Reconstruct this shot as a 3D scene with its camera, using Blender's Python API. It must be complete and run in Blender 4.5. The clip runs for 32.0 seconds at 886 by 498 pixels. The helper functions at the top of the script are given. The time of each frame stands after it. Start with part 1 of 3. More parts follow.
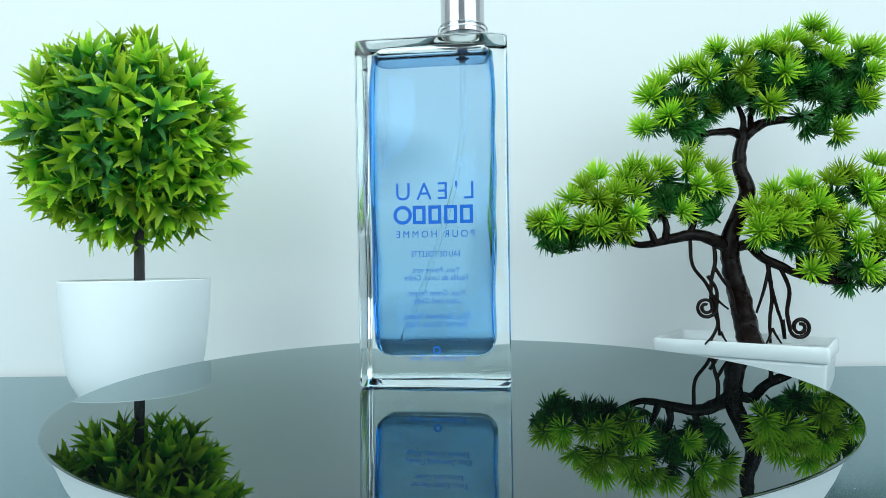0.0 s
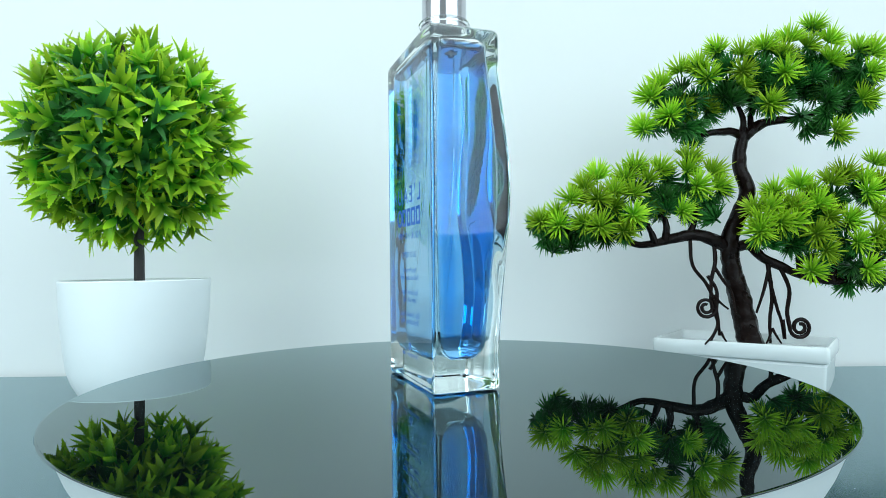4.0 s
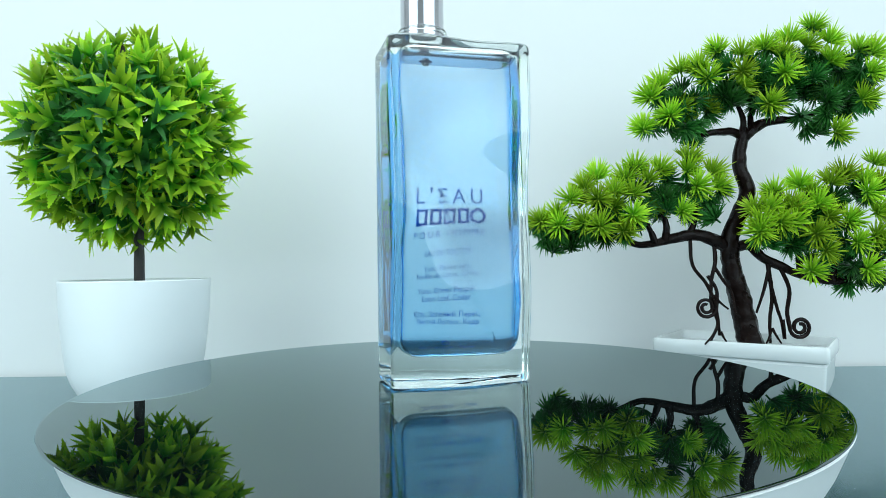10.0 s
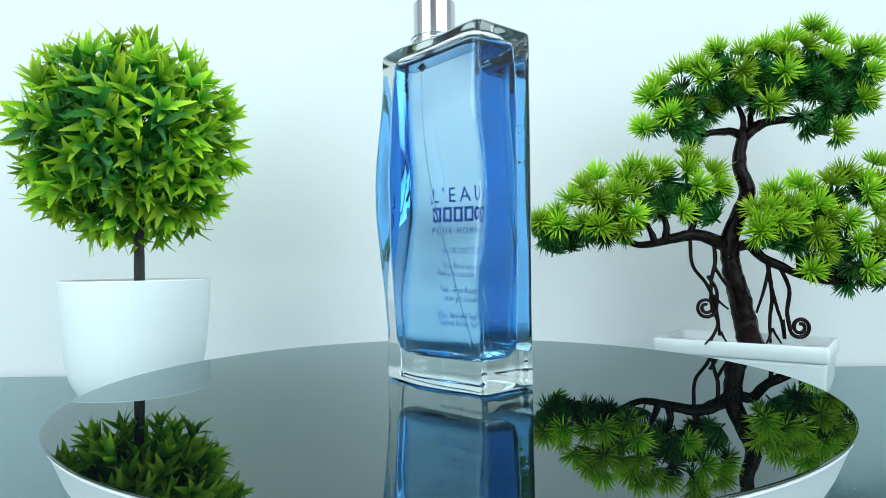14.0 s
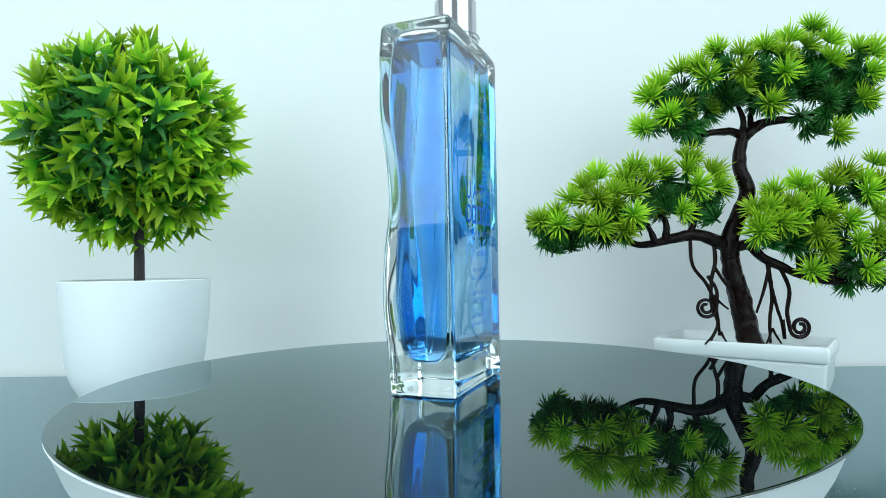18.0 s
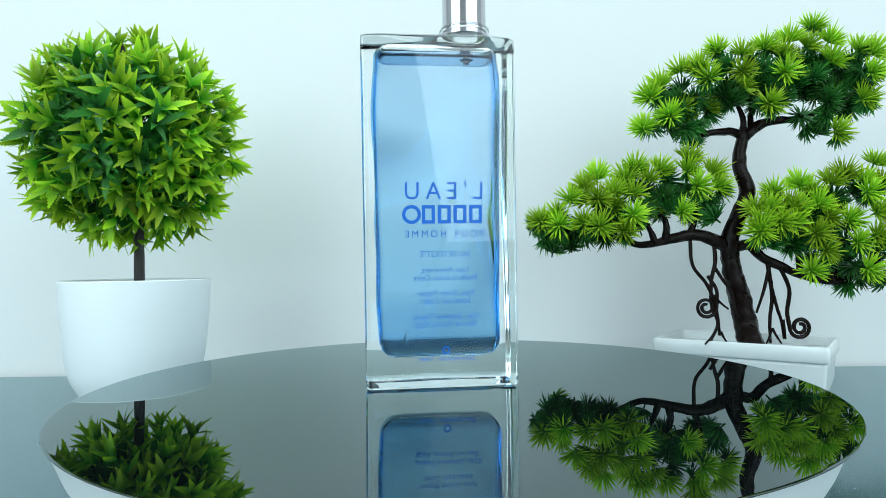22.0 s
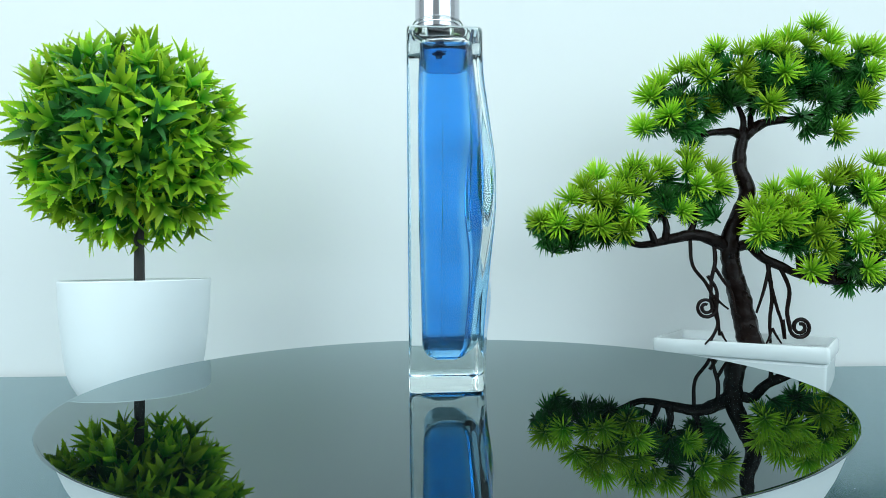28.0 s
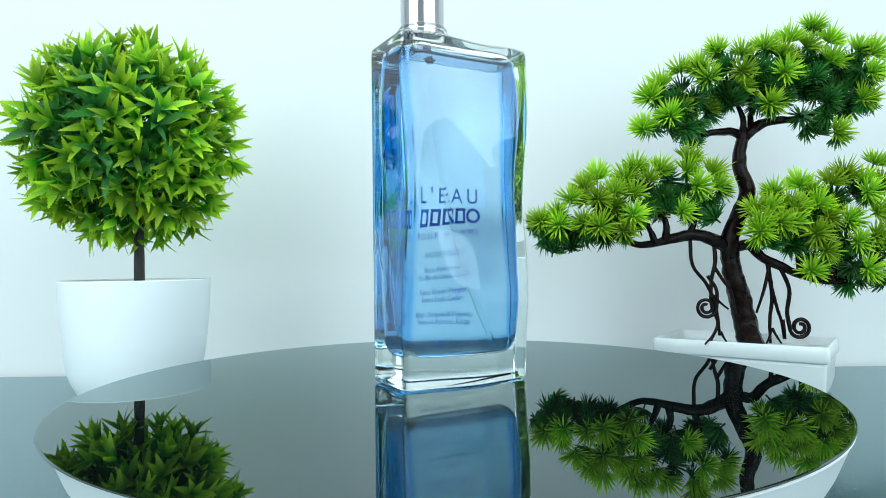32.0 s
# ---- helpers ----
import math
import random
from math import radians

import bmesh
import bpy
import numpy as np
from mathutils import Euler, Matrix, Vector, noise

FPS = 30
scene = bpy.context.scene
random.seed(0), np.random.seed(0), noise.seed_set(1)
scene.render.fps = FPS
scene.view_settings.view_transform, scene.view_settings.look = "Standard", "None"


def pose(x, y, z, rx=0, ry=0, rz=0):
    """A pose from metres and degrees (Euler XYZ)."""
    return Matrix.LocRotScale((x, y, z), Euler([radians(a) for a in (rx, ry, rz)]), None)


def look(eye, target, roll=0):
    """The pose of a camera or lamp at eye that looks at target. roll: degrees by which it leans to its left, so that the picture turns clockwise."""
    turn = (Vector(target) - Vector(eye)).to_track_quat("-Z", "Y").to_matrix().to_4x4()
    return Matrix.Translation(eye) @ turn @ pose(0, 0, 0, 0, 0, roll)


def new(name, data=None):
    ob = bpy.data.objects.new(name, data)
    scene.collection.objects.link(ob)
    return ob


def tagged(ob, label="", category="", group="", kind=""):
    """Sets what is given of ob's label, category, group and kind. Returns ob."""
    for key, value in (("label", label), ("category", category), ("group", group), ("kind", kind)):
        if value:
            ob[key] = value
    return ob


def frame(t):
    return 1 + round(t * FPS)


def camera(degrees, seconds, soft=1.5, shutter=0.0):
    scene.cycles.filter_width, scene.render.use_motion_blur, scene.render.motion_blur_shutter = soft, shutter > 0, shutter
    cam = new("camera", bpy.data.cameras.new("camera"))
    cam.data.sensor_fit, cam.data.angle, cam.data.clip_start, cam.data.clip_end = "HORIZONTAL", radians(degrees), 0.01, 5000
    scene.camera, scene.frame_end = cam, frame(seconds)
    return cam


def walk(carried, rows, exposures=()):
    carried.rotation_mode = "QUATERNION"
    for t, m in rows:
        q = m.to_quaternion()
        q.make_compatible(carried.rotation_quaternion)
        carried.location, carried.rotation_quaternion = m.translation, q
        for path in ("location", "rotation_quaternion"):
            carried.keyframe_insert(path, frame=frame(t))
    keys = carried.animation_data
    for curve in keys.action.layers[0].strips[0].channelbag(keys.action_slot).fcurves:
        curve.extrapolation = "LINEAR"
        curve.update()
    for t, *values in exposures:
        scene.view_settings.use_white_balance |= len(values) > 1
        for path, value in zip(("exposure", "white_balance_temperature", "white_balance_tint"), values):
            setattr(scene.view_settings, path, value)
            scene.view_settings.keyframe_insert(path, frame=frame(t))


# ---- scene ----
import functools

cam = camera(70.64, 32.0, 0.8)
EYE = (0.0, 0.0, 0.110)
# the clip's camera brightens a little while the bottle shows its dark sides
BRIGHTER = ((0, 0.0), (1, 0.0), (2, 0.09), (3, 0.10), (4, 0.06), (5.5, 0.0), (7, 0.0), (8, 0.13), (9, 0.13), (10, 0.03), (11, 0.0), (13, 0.0), (14, 0.09), (15, 0.09), (17, 0.02), (18, 0.02), (19, 0.05), (20, 0.15), (21, 0.07), (22, 0.0), (24, 0.02), (25, 0.09), (26, 0.10), (27, 0.06), (28, 0.0), (30, 0.01), (31, 0.13), (32, 0.13))
EXPOSURES = [(t, -0.11 + e, 5750, -2) for t, e in BRIGHTER]
walk_rows = [(0.0, look(EYE, (0.0, 1.0, 0.110 + 0.02283), -0.73)), (32.0, look(EYE, (0.0, 1.0, 0.110 + 0.02283), -0.73))]
walk(cam, walk_rows, EXPOSURES)

# ---- light ----
world = bpy.data.worlds.new("room_air")
world.use_nodes = True
world.node_tree.nodes["Background"].inputs[0].default_value = (0.9, 0.97, 1.0, 1)
world.node_tree.nodes["Background"].inputs[1].default_value = 0.05
scene.world = world


def area_lamp(name, eye, target, width, height, watts, colour):
    d = bpy.data.lights.new(name, "AREA")
    d.shape, d.size, d.size_y, d.energy, d.color = "RECTANGLE", width, height, watts, colour
    ob = new(name, d)
    ob.matrix_world = look(eye, target)
    return ob


# two soft lamps in front of the table, one to each side, and an unseen broad fill added overhead to soften the wall's
# shadows
area_lamp("lamp_by_the_round_plant", (-0.76, -0.44, 0.56), (-0.10, 0.5, 0.0), 0.86, 0.84, 8.2, (0.94, 0.985, 1.0))
area_lamp("lamp_by_the_bonsai", (1.02, -0.85, 0.78), (0.14, 0.5, 0.0), 1.70, 1.30, 18.5, (0.94, 0.985, 1.0))
area_lamp("overhead_fill", (0.0, -0.45, 1.73), (0.0, -0.45, 0.0), 3.2, 1.9, 44.0, (0.94, 0.985, 1.0))

# ---- materials ----


def nodes_of(name):
    m = bpy.data.materials.new(name)
    m.use_nodes = True
    n = m.node_tree
    return m, n, n.nodes["Principled BSDF"]


def paint(name, colour, rough=0.5, metal=0.0, spread=0.15, size=40.0, fine=400.0, bump=0.05, ior=1.5, per_piece=0.0, spec=0.5, coat=0.0):
    """A surface with variation at two scales, in metres of object space."""
    m, n, b = nodes_of(name)
    tex = n.nodes.new("ShaderNodeTexCoord")
    big, small = n.nodes.new("ShaderNodeTexNoise"), n.nodes.new("ShaderNodeTexNoise")
    big.inputs["Scale"].default_value, small.inputs["Scale"].default_value = size, fine
    big.inputs["Detail"].default_value, small.inputs["Detail"].default_value = 3.0, 4.0
    n.links.new(tex.outputs["Object"], big.inputs["Vector"])
    n.links.new(tex.outputs["Object"], small.inputs["Vector"])
    mixed = n.nodes.new("ShaderNodeMix")
    mixed.data_type = "RGBA"
    lo = [c * (1 - spread) for c in colour]
    hi = [min(1.0, c * (1 + spread)) for c in colour]
    mixed.inputs["A"].default_value, mixed.inputs["B"].default_value = (*lo, 1), (*hi, 1)
    n.links.new(big.outputs["Fac"], mixed.inputs["Factor"])
    out = mixed.outputs["Result"]
    if per_piece:
        info, hsv, ramp = n.nodes.new("ShaderNodeObjectInfo"), n.nodes.new("ShaderNodeHueSaturation"), n.nodes.new("ShaderNodeMapRange")
        ramp.inputs["To Min"].default_value, ramp.inputs["To Max"].default_value = 1 - per_piece, 1 + per_piece
        n.links.new(info.outputs["Random"], ramp.inputs["Value"])
        n.links.new(ramp.outputs["Result"], hsv.inputs["Value"])
        n.links.new(out, hsv.inputs["Color"])
        out = hsv.outputs["Color"]
    n.links.new(out, b.inputs["Base Color"])
    r = n.nodes.new("ShaderNodeMapRange")
    r.inputs["To Min"].default_value, r.inputs["To Max"].default_value = rough * 0.8, min(1.0, rough * 1.2)
    n.links.new(small.outputs["Fac"], r.inputs["Value"])
    n.links.new(r.outputs["Result"], b.inputs["Roughness"])
    if bump:
        bp = n.nodes.new("ShaderNodeBump")
        bp.inputs["Strength"].default_value, bp.inputs["Distance"].default_value = bump, 0.001
        n.links.new(small.outputs["Fac"], bp.inputs["Height"])
        n.links.new(bp.outputs["Normal"], b.inputs["Normal"])
    b.inputs["Metallic"].default_value, b.inputs["IOR"].default_value = metal, ior
    b.inputs["Specular IOR Level"].default_value, b.inputs["Coat Weight"].default_value = spec, coat
    return m


def lacquer(name, body, gloss, ior, rough, dust=0.0):
    """A dark polished surface: a tinted clear reflection over a dark body, with fine smears and, if given, dust."""
    m = bpy.data.materials.new(name)
    m.use_nodes = True
    n = m.node_tree
    n.nodes.remove(n.nodes["Principled BSDF"])
    tex, smear, rng_, fres = (n.nodes.new("ShaderNode" + k) for k in ("TexCoord", "TexNoise", "MapRange", "Fresnel"))
    smear.inputs["Scale"].default_value, smear.inputs["Detail"].default_value = 22.0, 6.0
    n.links.new(tex.outputs["Object"], smear.inputs["Vector"])
    rng_.inputs["To Min"].default_value, rng_.inputs["To Max"].default_value = rough * 0.6, rough * 1.4
    n.links.new(smear.outputs["Fac"], rng_.inputs["Value"])
    dif, glo, mix = n.nodes.new("ShaderNodeBsdfDiffuse"), n.nodes.new("ShaderNodeBsdfGlossy"), n.nodes.new("ShaderNodeMixShader")
    dif.inputs["Color"].default_value, glo.inputs["Color"].default_value = (*body, 1), (*gloss, 1)
    n.links.new(rng_.outputs["Result"], glo.inputs["Roughness"])
    fres.inputs["IOR"].default_value = ior
    n.links.new(fres.outputs[0], mix.inputs[0])
    n.links.new(dif.outputs[0], mix.inputs[1])
    n.links.new(glo.outputs[0], mix.inputs[2])
    out = mix.outputs[0]
    if dust:
        vor, lim, speck, top = (n.nodes.new("ShaderNode" + k) for k in ("TexVoronoi", "MapRange", "BsdfDiffuse", "MixShader"))
        vor.inputs["Scale"].default_value = dust
        n.links.new(tex.outputs["Object"], vor.inputs["Vector"])
        lim.inputs["From Min"].default_value, lim.inputs["From Max"].default_value = 0.055, 0.03
        n.links.new(vor.outputs["Distance"], lim.inputs["Value"])
        speck.inputs["Color"].default_value = (0.55, 0.58, 0.58, 1)
        n.links.new(lim.outputs["Result"], top.inputs[0])
        n.links.new(out, top.inputs[1])
        n.links.new(speck.outputs[0], top.inputs[2])
        out = top.outputs[0]
    n.links.new(out, n.nodes["Material Output"].inputs["Surface"])
    return m


def clear(name, ior, colour=(1, 1, 1), side=None, foot=None):
    """Clear glass or liquid. side: the deeper tint of the faces that look along the long way through the bottle; it
    puts the light absorbed on that way into the face colour.
    """
    m = bpy.data.materials.new(name)
    m.use_nodes = True
    n = m.node_tree
    n.nodes.remove(n.nodes["Principled BSDF"])
    g = n.nodes.new("ShaderNodeBsdfGlass")
    g.inputs["IOR"].default_value, g.inputs["Roughness"].default_value = ior, 0.0
    g.inputs["Color"].default_value = (*colour, 1)
    n.links.new(g.outputs[0], n.nodes["Material Output"].inputs["Surface"])
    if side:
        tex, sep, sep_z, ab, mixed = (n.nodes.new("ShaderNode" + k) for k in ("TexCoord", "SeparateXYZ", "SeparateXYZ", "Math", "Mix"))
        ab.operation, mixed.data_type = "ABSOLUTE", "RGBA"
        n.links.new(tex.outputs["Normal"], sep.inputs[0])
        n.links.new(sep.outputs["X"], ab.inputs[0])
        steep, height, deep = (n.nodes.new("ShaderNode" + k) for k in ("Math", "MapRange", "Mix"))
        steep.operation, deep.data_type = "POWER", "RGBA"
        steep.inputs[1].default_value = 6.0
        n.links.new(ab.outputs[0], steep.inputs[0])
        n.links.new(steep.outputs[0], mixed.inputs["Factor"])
        # the hollow is deepest near its foot; the light absorbed there is put into the tint
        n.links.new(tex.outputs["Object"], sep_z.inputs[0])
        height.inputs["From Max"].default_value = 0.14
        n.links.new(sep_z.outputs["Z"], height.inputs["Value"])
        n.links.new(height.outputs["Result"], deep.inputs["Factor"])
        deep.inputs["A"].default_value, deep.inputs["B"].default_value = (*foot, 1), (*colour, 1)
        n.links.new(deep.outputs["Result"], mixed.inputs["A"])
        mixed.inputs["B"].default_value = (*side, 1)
        # the dark line that refraction makes where it creeps up the glass is painted here
        rise, painted_line = n.nodes.new("ShaderNodeMath"), n.nodes.new("ShaderNodeMix")
        rise.operation, painted_line.data_type = "MAXIMUM", "RGBA"
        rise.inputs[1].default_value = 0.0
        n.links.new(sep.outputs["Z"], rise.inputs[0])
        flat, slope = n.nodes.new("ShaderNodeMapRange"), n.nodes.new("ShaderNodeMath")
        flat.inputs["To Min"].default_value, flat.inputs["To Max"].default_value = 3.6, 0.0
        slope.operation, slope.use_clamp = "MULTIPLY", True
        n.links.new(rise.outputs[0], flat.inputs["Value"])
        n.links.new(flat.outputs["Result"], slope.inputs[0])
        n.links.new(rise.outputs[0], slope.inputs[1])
        n.links.new(slope.outputs[0], painted_line.inputs["Factor"])
        n.links.new(mixed.outputs["Result"], painted_line.inputs["A"])
        painted_line.inputs["B"].default_value = (*(0.45 * c for c in side), 1)
        n.links.new(painted_line.outputs["Result"], g.inputs["Color"])
    return m


def leafy(name, tip, root, reach, rough=0.38, value=0.25, hue=0.006, ripe=1.0, glow=0.2):
    """Moulded plastic foliage: lighter at the tips than at the root, where some shade is put into the colour too, each
    piece a little different.
    """
    m, n, b = nodes_of(name)
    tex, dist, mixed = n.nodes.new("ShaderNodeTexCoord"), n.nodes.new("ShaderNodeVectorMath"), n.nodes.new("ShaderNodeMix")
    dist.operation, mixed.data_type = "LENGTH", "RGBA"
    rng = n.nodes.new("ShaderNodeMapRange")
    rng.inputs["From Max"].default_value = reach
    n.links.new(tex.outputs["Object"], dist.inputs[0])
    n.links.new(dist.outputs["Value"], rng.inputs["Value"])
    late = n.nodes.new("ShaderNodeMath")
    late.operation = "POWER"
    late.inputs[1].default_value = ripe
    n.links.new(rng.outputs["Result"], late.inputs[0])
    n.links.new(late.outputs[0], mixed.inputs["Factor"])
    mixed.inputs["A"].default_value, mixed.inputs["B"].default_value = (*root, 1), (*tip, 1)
    info, hsv = n.nodes.new("ShaderNodeObjectInfo"), n.nodes.new("ShaderNodeHueSaturation")
    for out, low, high in (("Value", 1 - value, 1 + value), ("Hue", 0.5 - hue, 0.5 + hue)):
        mr = n.nodes.new("ShaderNodeMapRange")
        mr.inputs["To Min"].default_value, mr.inputs["To Max"].default_value = low, high
        n.links.new(info.outputs["Random"], mr.inputs["Value"])
        n.links.new(mr.outputs["Result"], hsv.inputs[out])
    n.links.new(mixed.outputs["Result"], hsv.inputs["Color"])
    n.links.new(hsv.outputs["Color"], b.inputs["Base Color"])
    b.inputs["Roughness"].default_value, b.inputs["Specular IOR Level"].default_value = rough, 0.24
    tr, add = n.nodes.new("ShaderNodeBsdfTranslucent"), n.nodes.new("ShaderNodeMixShader")
    n.links.new(hsv.outputs["Color"], tr.inputs["Color"])
    add.inputs[0].default_value = glow
    n.links.new(b.outputs[0], add.inputs[1])
    n.links.new(tr.outputs[0], add.inputs[2])
    n.links.new(add.outputs[0], n.nodes["Material Output"].inputs["Surface"])
    return m


WALL_PAINT = paint("white_wall_paint", (0.685, 0.70, 0.70), 0.85, spread=0.02, size=3, fine=120, bump=0.06)
ROOM_PAINT = paint("room_paint", (0.74, 0.75, 0.75), 0.9, spread=0.03, size=2, fine=80)
FLOOR_WOOD = paint("floor_boards", (0.30, 0.22, 0.15), 0.5, spread=0.2, size=4, fine=90)
TABLE_GLOSS = lacquer("dark_table_lacquer", (0.050, 0.086, 0.099), (0.86, 0.98, 1.0), 1.9, 0.16, 110.0)
BLACK_GLOSS = lacquer("black_mirror_acrylic", (0.002, 0.003, 0.003), (0.86, 0.99, 1.0), 1.76, 0.0015)
WHITE_PLASTIC = paint("white_plastic", (0.80, 0.82, 0.82), 0.35, spread=0.02, size=30, fine=500, bump=0.02)
POT_WHITE = paint("matt_white_pot_plastic", (0.74, 0.78, 0.79), 0.42, spread=0.03, size=25, fine=600, bump=0.03)
TRAY_WHITE = paint("white_tray_plastic", (0.63, 0.66, 0.66), 0.25, spread=0.02, size=40, fine=500, bump=0.02)
STEM_BROWN = paint("dark_stem_plastic", (0.018, 0.014, 0.014), 0.5, spread=0.4, size=120, fine=700, bump=0.3)
BARK = paint("dark_brown_bark_plastic", (0.007, 0.0035, 0.0028), 0.26, spread=0.7, size=140, fine=500, bump=0.4, spec=0.12)
SOIL = paint("pot_filling", (0.10, 0.09, 0.07), 0.9, spread=0.4, size=150, fine=900, bump=0.5)
CHROME = paint("polished_metal", (0.52, 0.52, 0.55), 0.13, metal=1.0, spread=0.03, size=200, fine=900, bump=0.0)
INK = paint("blue_printed_ink", (0.004, 0.105, 0.50), 0.35, spread=0.1, size=300, fine=1500, bump=0.0)
TUBE = clear("clear_tube_plastic", 1.06, (0.975, 0.985, 0.99))
GLASS = clear("clear_bottle_glass", 1.5, (0.972, 0.99, 0.985))
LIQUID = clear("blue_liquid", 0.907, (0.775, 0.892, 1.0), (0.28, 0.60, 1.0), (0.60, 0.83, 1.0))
AIR = clear("air_in_the_bottle", 0.667)
PUMP = paint("grey_pump_plastic", (0.03, 0.05, 0.10), 0.3)
COLLAR_CLEAR = clear("clear_collar_plastic", 1.45, (0.97, 0.98, 0.98))
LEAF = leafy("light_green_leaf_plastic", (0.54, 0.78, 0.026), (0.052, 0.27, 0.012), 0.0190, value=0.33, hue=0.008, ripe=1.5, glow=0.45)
# leaf green with the shade inside the crown put into its colour
LEAF_SHADED = leafy("shaded_leaf_plastic", (0.055, 0.21, 0.026), (0.012, 0.062, 0.014), 0.016)
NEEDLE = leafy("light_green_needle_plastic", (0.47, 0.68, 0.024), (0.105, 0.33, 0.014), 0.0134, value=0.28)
# darker green needles, with some of the pads' inner shade in the colour
NEEDLE_DEEP = leafy("dark_green_shaded_needle_plastic", (0.070, 0.26, 0.034), (0.016, 0.080, 0.020), 0.015, value=0.4)

# ---- mesh helpers ----


def part(name, bm, material, parent=None, label="", smooth=True, sharp=35):
    me = bpy.data.meshes.new(name)
    if smooth:
        for f in bm.faces:
            f.smooth = True
    bm.to_mesh(me)
    bm.free()
    if smooth:
        me.set_sharp_from_angle(angle=radians(sharp))
    me.materials.append(material)
    ob = new(name, me)
    ob.parent = parent
    return tagged(ob, label) if label else ob


def thing(name, m, label, category, group="", kind=""):
    ob = new(name)
    ob.matrix_world = m
    ob.empty_display_size = 0.02
    return tagged(ob, label, category, group, kind)


def box(lo, hi, bevel=0.0, bm=None):
    bm = bm or bmesh.new()
    v = [bm.verts.new((x, y, z)) for x in (lo[0], hi[0]) for y in (lo[1], hi[1]) for z in (lo[2], hi[2])]
    for f in ((0, 1, 3, 2), (4, 6, 7, 5), (0, 4, 5, 1), (2, 3, 7, 6), (0, 2, 6, 4), (1, 5, 7, 3)):
        bm.faces.new([v[i] for i in f])
    if bevel:
        bmesh.ops.bevel(bm, geom=bm.edges[:], offset=bevel, segments=3, profile=0.5, affect="EDGES")
    return bm


def lathe(profile, steps=64, centre=(0, 0)):
    """Turns (radius, z) pairs about the upright axis; a radius of 0 closes to a point."""
    bm = bmesh.new()
    rings = []
    for r, z in profile:
        if r <= 1e-6:
            rings.append([bm.verts.new((centre[0], centre[1], z))])
        else:
            rings.append([bm.verts.new((centre[0] + r * math.cos(a), centre[1] + r * math.sin(a), z)) for a in (2 * math.pi * i / steps for i in range(steps))])
    for p, q in zip(rings, rings[1:]):
        for i in range(steps):
            j = (i + 1) % steps
            if len(p) == 1 and len(q) > 1:
                bm.faces.new((p[0], q[j], q[i]))
            elif len(q) == 1 and len(p) > 1:
                bm.faces.new((p[i], p[j], q[0]))
            elif len(p) > 1:
                bm.faces.new((p[i], p[j], q[j], q[i]))
    bmesh.ops.recalc_face_normals(bm, faces=bm.faces)
    return bm


def smooth_line(points, steps=6):
    """A Catmull-Rom line through the points."""
    p = [Vector(v) for v in points]
    p = [2 * p[0] - p[1], *p, 2 * p[-1] - p[-2]]
    out = []
    for a, b, c, d in zip(p, p[1:], p[2:], p[3:]):
        for i in range(steps):
            t = i / steps
            out.append(0.5 * (2 * b + (c - a) * t + (2 * a - 5 * b + 4 * c - d) * t * t + (3 * b - a - 3 * c + d) * t ** 3))
    return out + [p[-2]]


def tube(points, r0, r1, steps=6, sides=10, rough=0.0, bm=None, seed=0, flare=0.0):
    """A tapered round limb along the points, with knobbly relief."""
    bm = bm or bmesh.new()
    line = smooth_line(points, steps)
    n, rings, side = len(line), [], None
    for i, p in enumerate(line):
        way = (line[min(i + 1, n - 1)] - line[max(i - 1, 0)]).normalized()
        side = (side or way.orthogonal())
        side = (side - way * side.dot(way)).normalized()
        up = way.cross(side)
        s = i / (n - 1)
        r = r0 + (r1 - r0) * s + flare * max(0.0, 1 - s * 7) ** 2
        ring = []
        for k in range(sides):
            a = 2 * math.pi * k / sides
            q = side * math.cos(a) + up * math.sin(a)
            rr = r * (1 + rough * noise.noise((p + q * r) * 160 + Vector((seed, 0, 0))))
            ring.append(bm.verts.new(p + q * rr))
        rings.append(ring)
    for a, b in zip(rings, rings[1:]):
        for k in range(sides):
            j = (k + 1) % sides
            bm.faces.new((a[k], a[j], b[j], b[k]))
    bm.faces.new(rings[0][::-1])
    bm.faces.new(rings[-1])
    return bm


# ---- the room ----
FLOOR_Z = -0.75
wall_north = part("wall_north", box((-2.2, 0.648, FLOOR_Z), (2.2, 0.768, 1.75)), WALL_PAINT, smooth=False)
tagged(wall_north, "plain matt white painted wall behind the table", "wall", kind="structure")
wall_south = part("wall_south", box((-2.2, -2.62, FLOOR_Z), (2.2, -2.5, 1.75)), ROOM_PAINT, smooth=False)
wall_west = part("wall_west", box((-2.32, -2.62, FLOOR_Z), (-2.2, 0.768, 1.75)), ROOM_PAINT, smooth=False)
wall_east = part("wall_east", box((2.2, -2.62, FLOOR_Z), (2.32, 0.768, 1.75)), ROOM_PAINT, smooth=False)
for w in (wall_south, wall_west, wall_east):
    tagged(w, "plain light painted wall of the room", "wall", kind="structure")
tagged(part("floor", box((-2.32, -2.62, FLOOR_Z - 0.1), (2.32, 0.768, FLOOR_Z)), FLOOR_WOOD, smooth=False), "plain brown floor of the room", "floor", kind="structure")
tagged(part("ceiling", box((-2.32, -2.62, 1.75), (2.32, 0.768, 1.85)), ROOM_PAINT, smooth=False), "plain light ceiling of the room", "ceiling", kind="structure")

table = thing("table", pose(0, 0, FLOOR_Z), "dark glossy lacquered table standing against a white wall", "table")
part("tabletop", box((-0.75, -0.35, 0.72), (0.75, 0.640, 0.75), 0.002), TABLE_GLOSS, table, "dark grey glossy tabletop with dust specks", smooth=False)
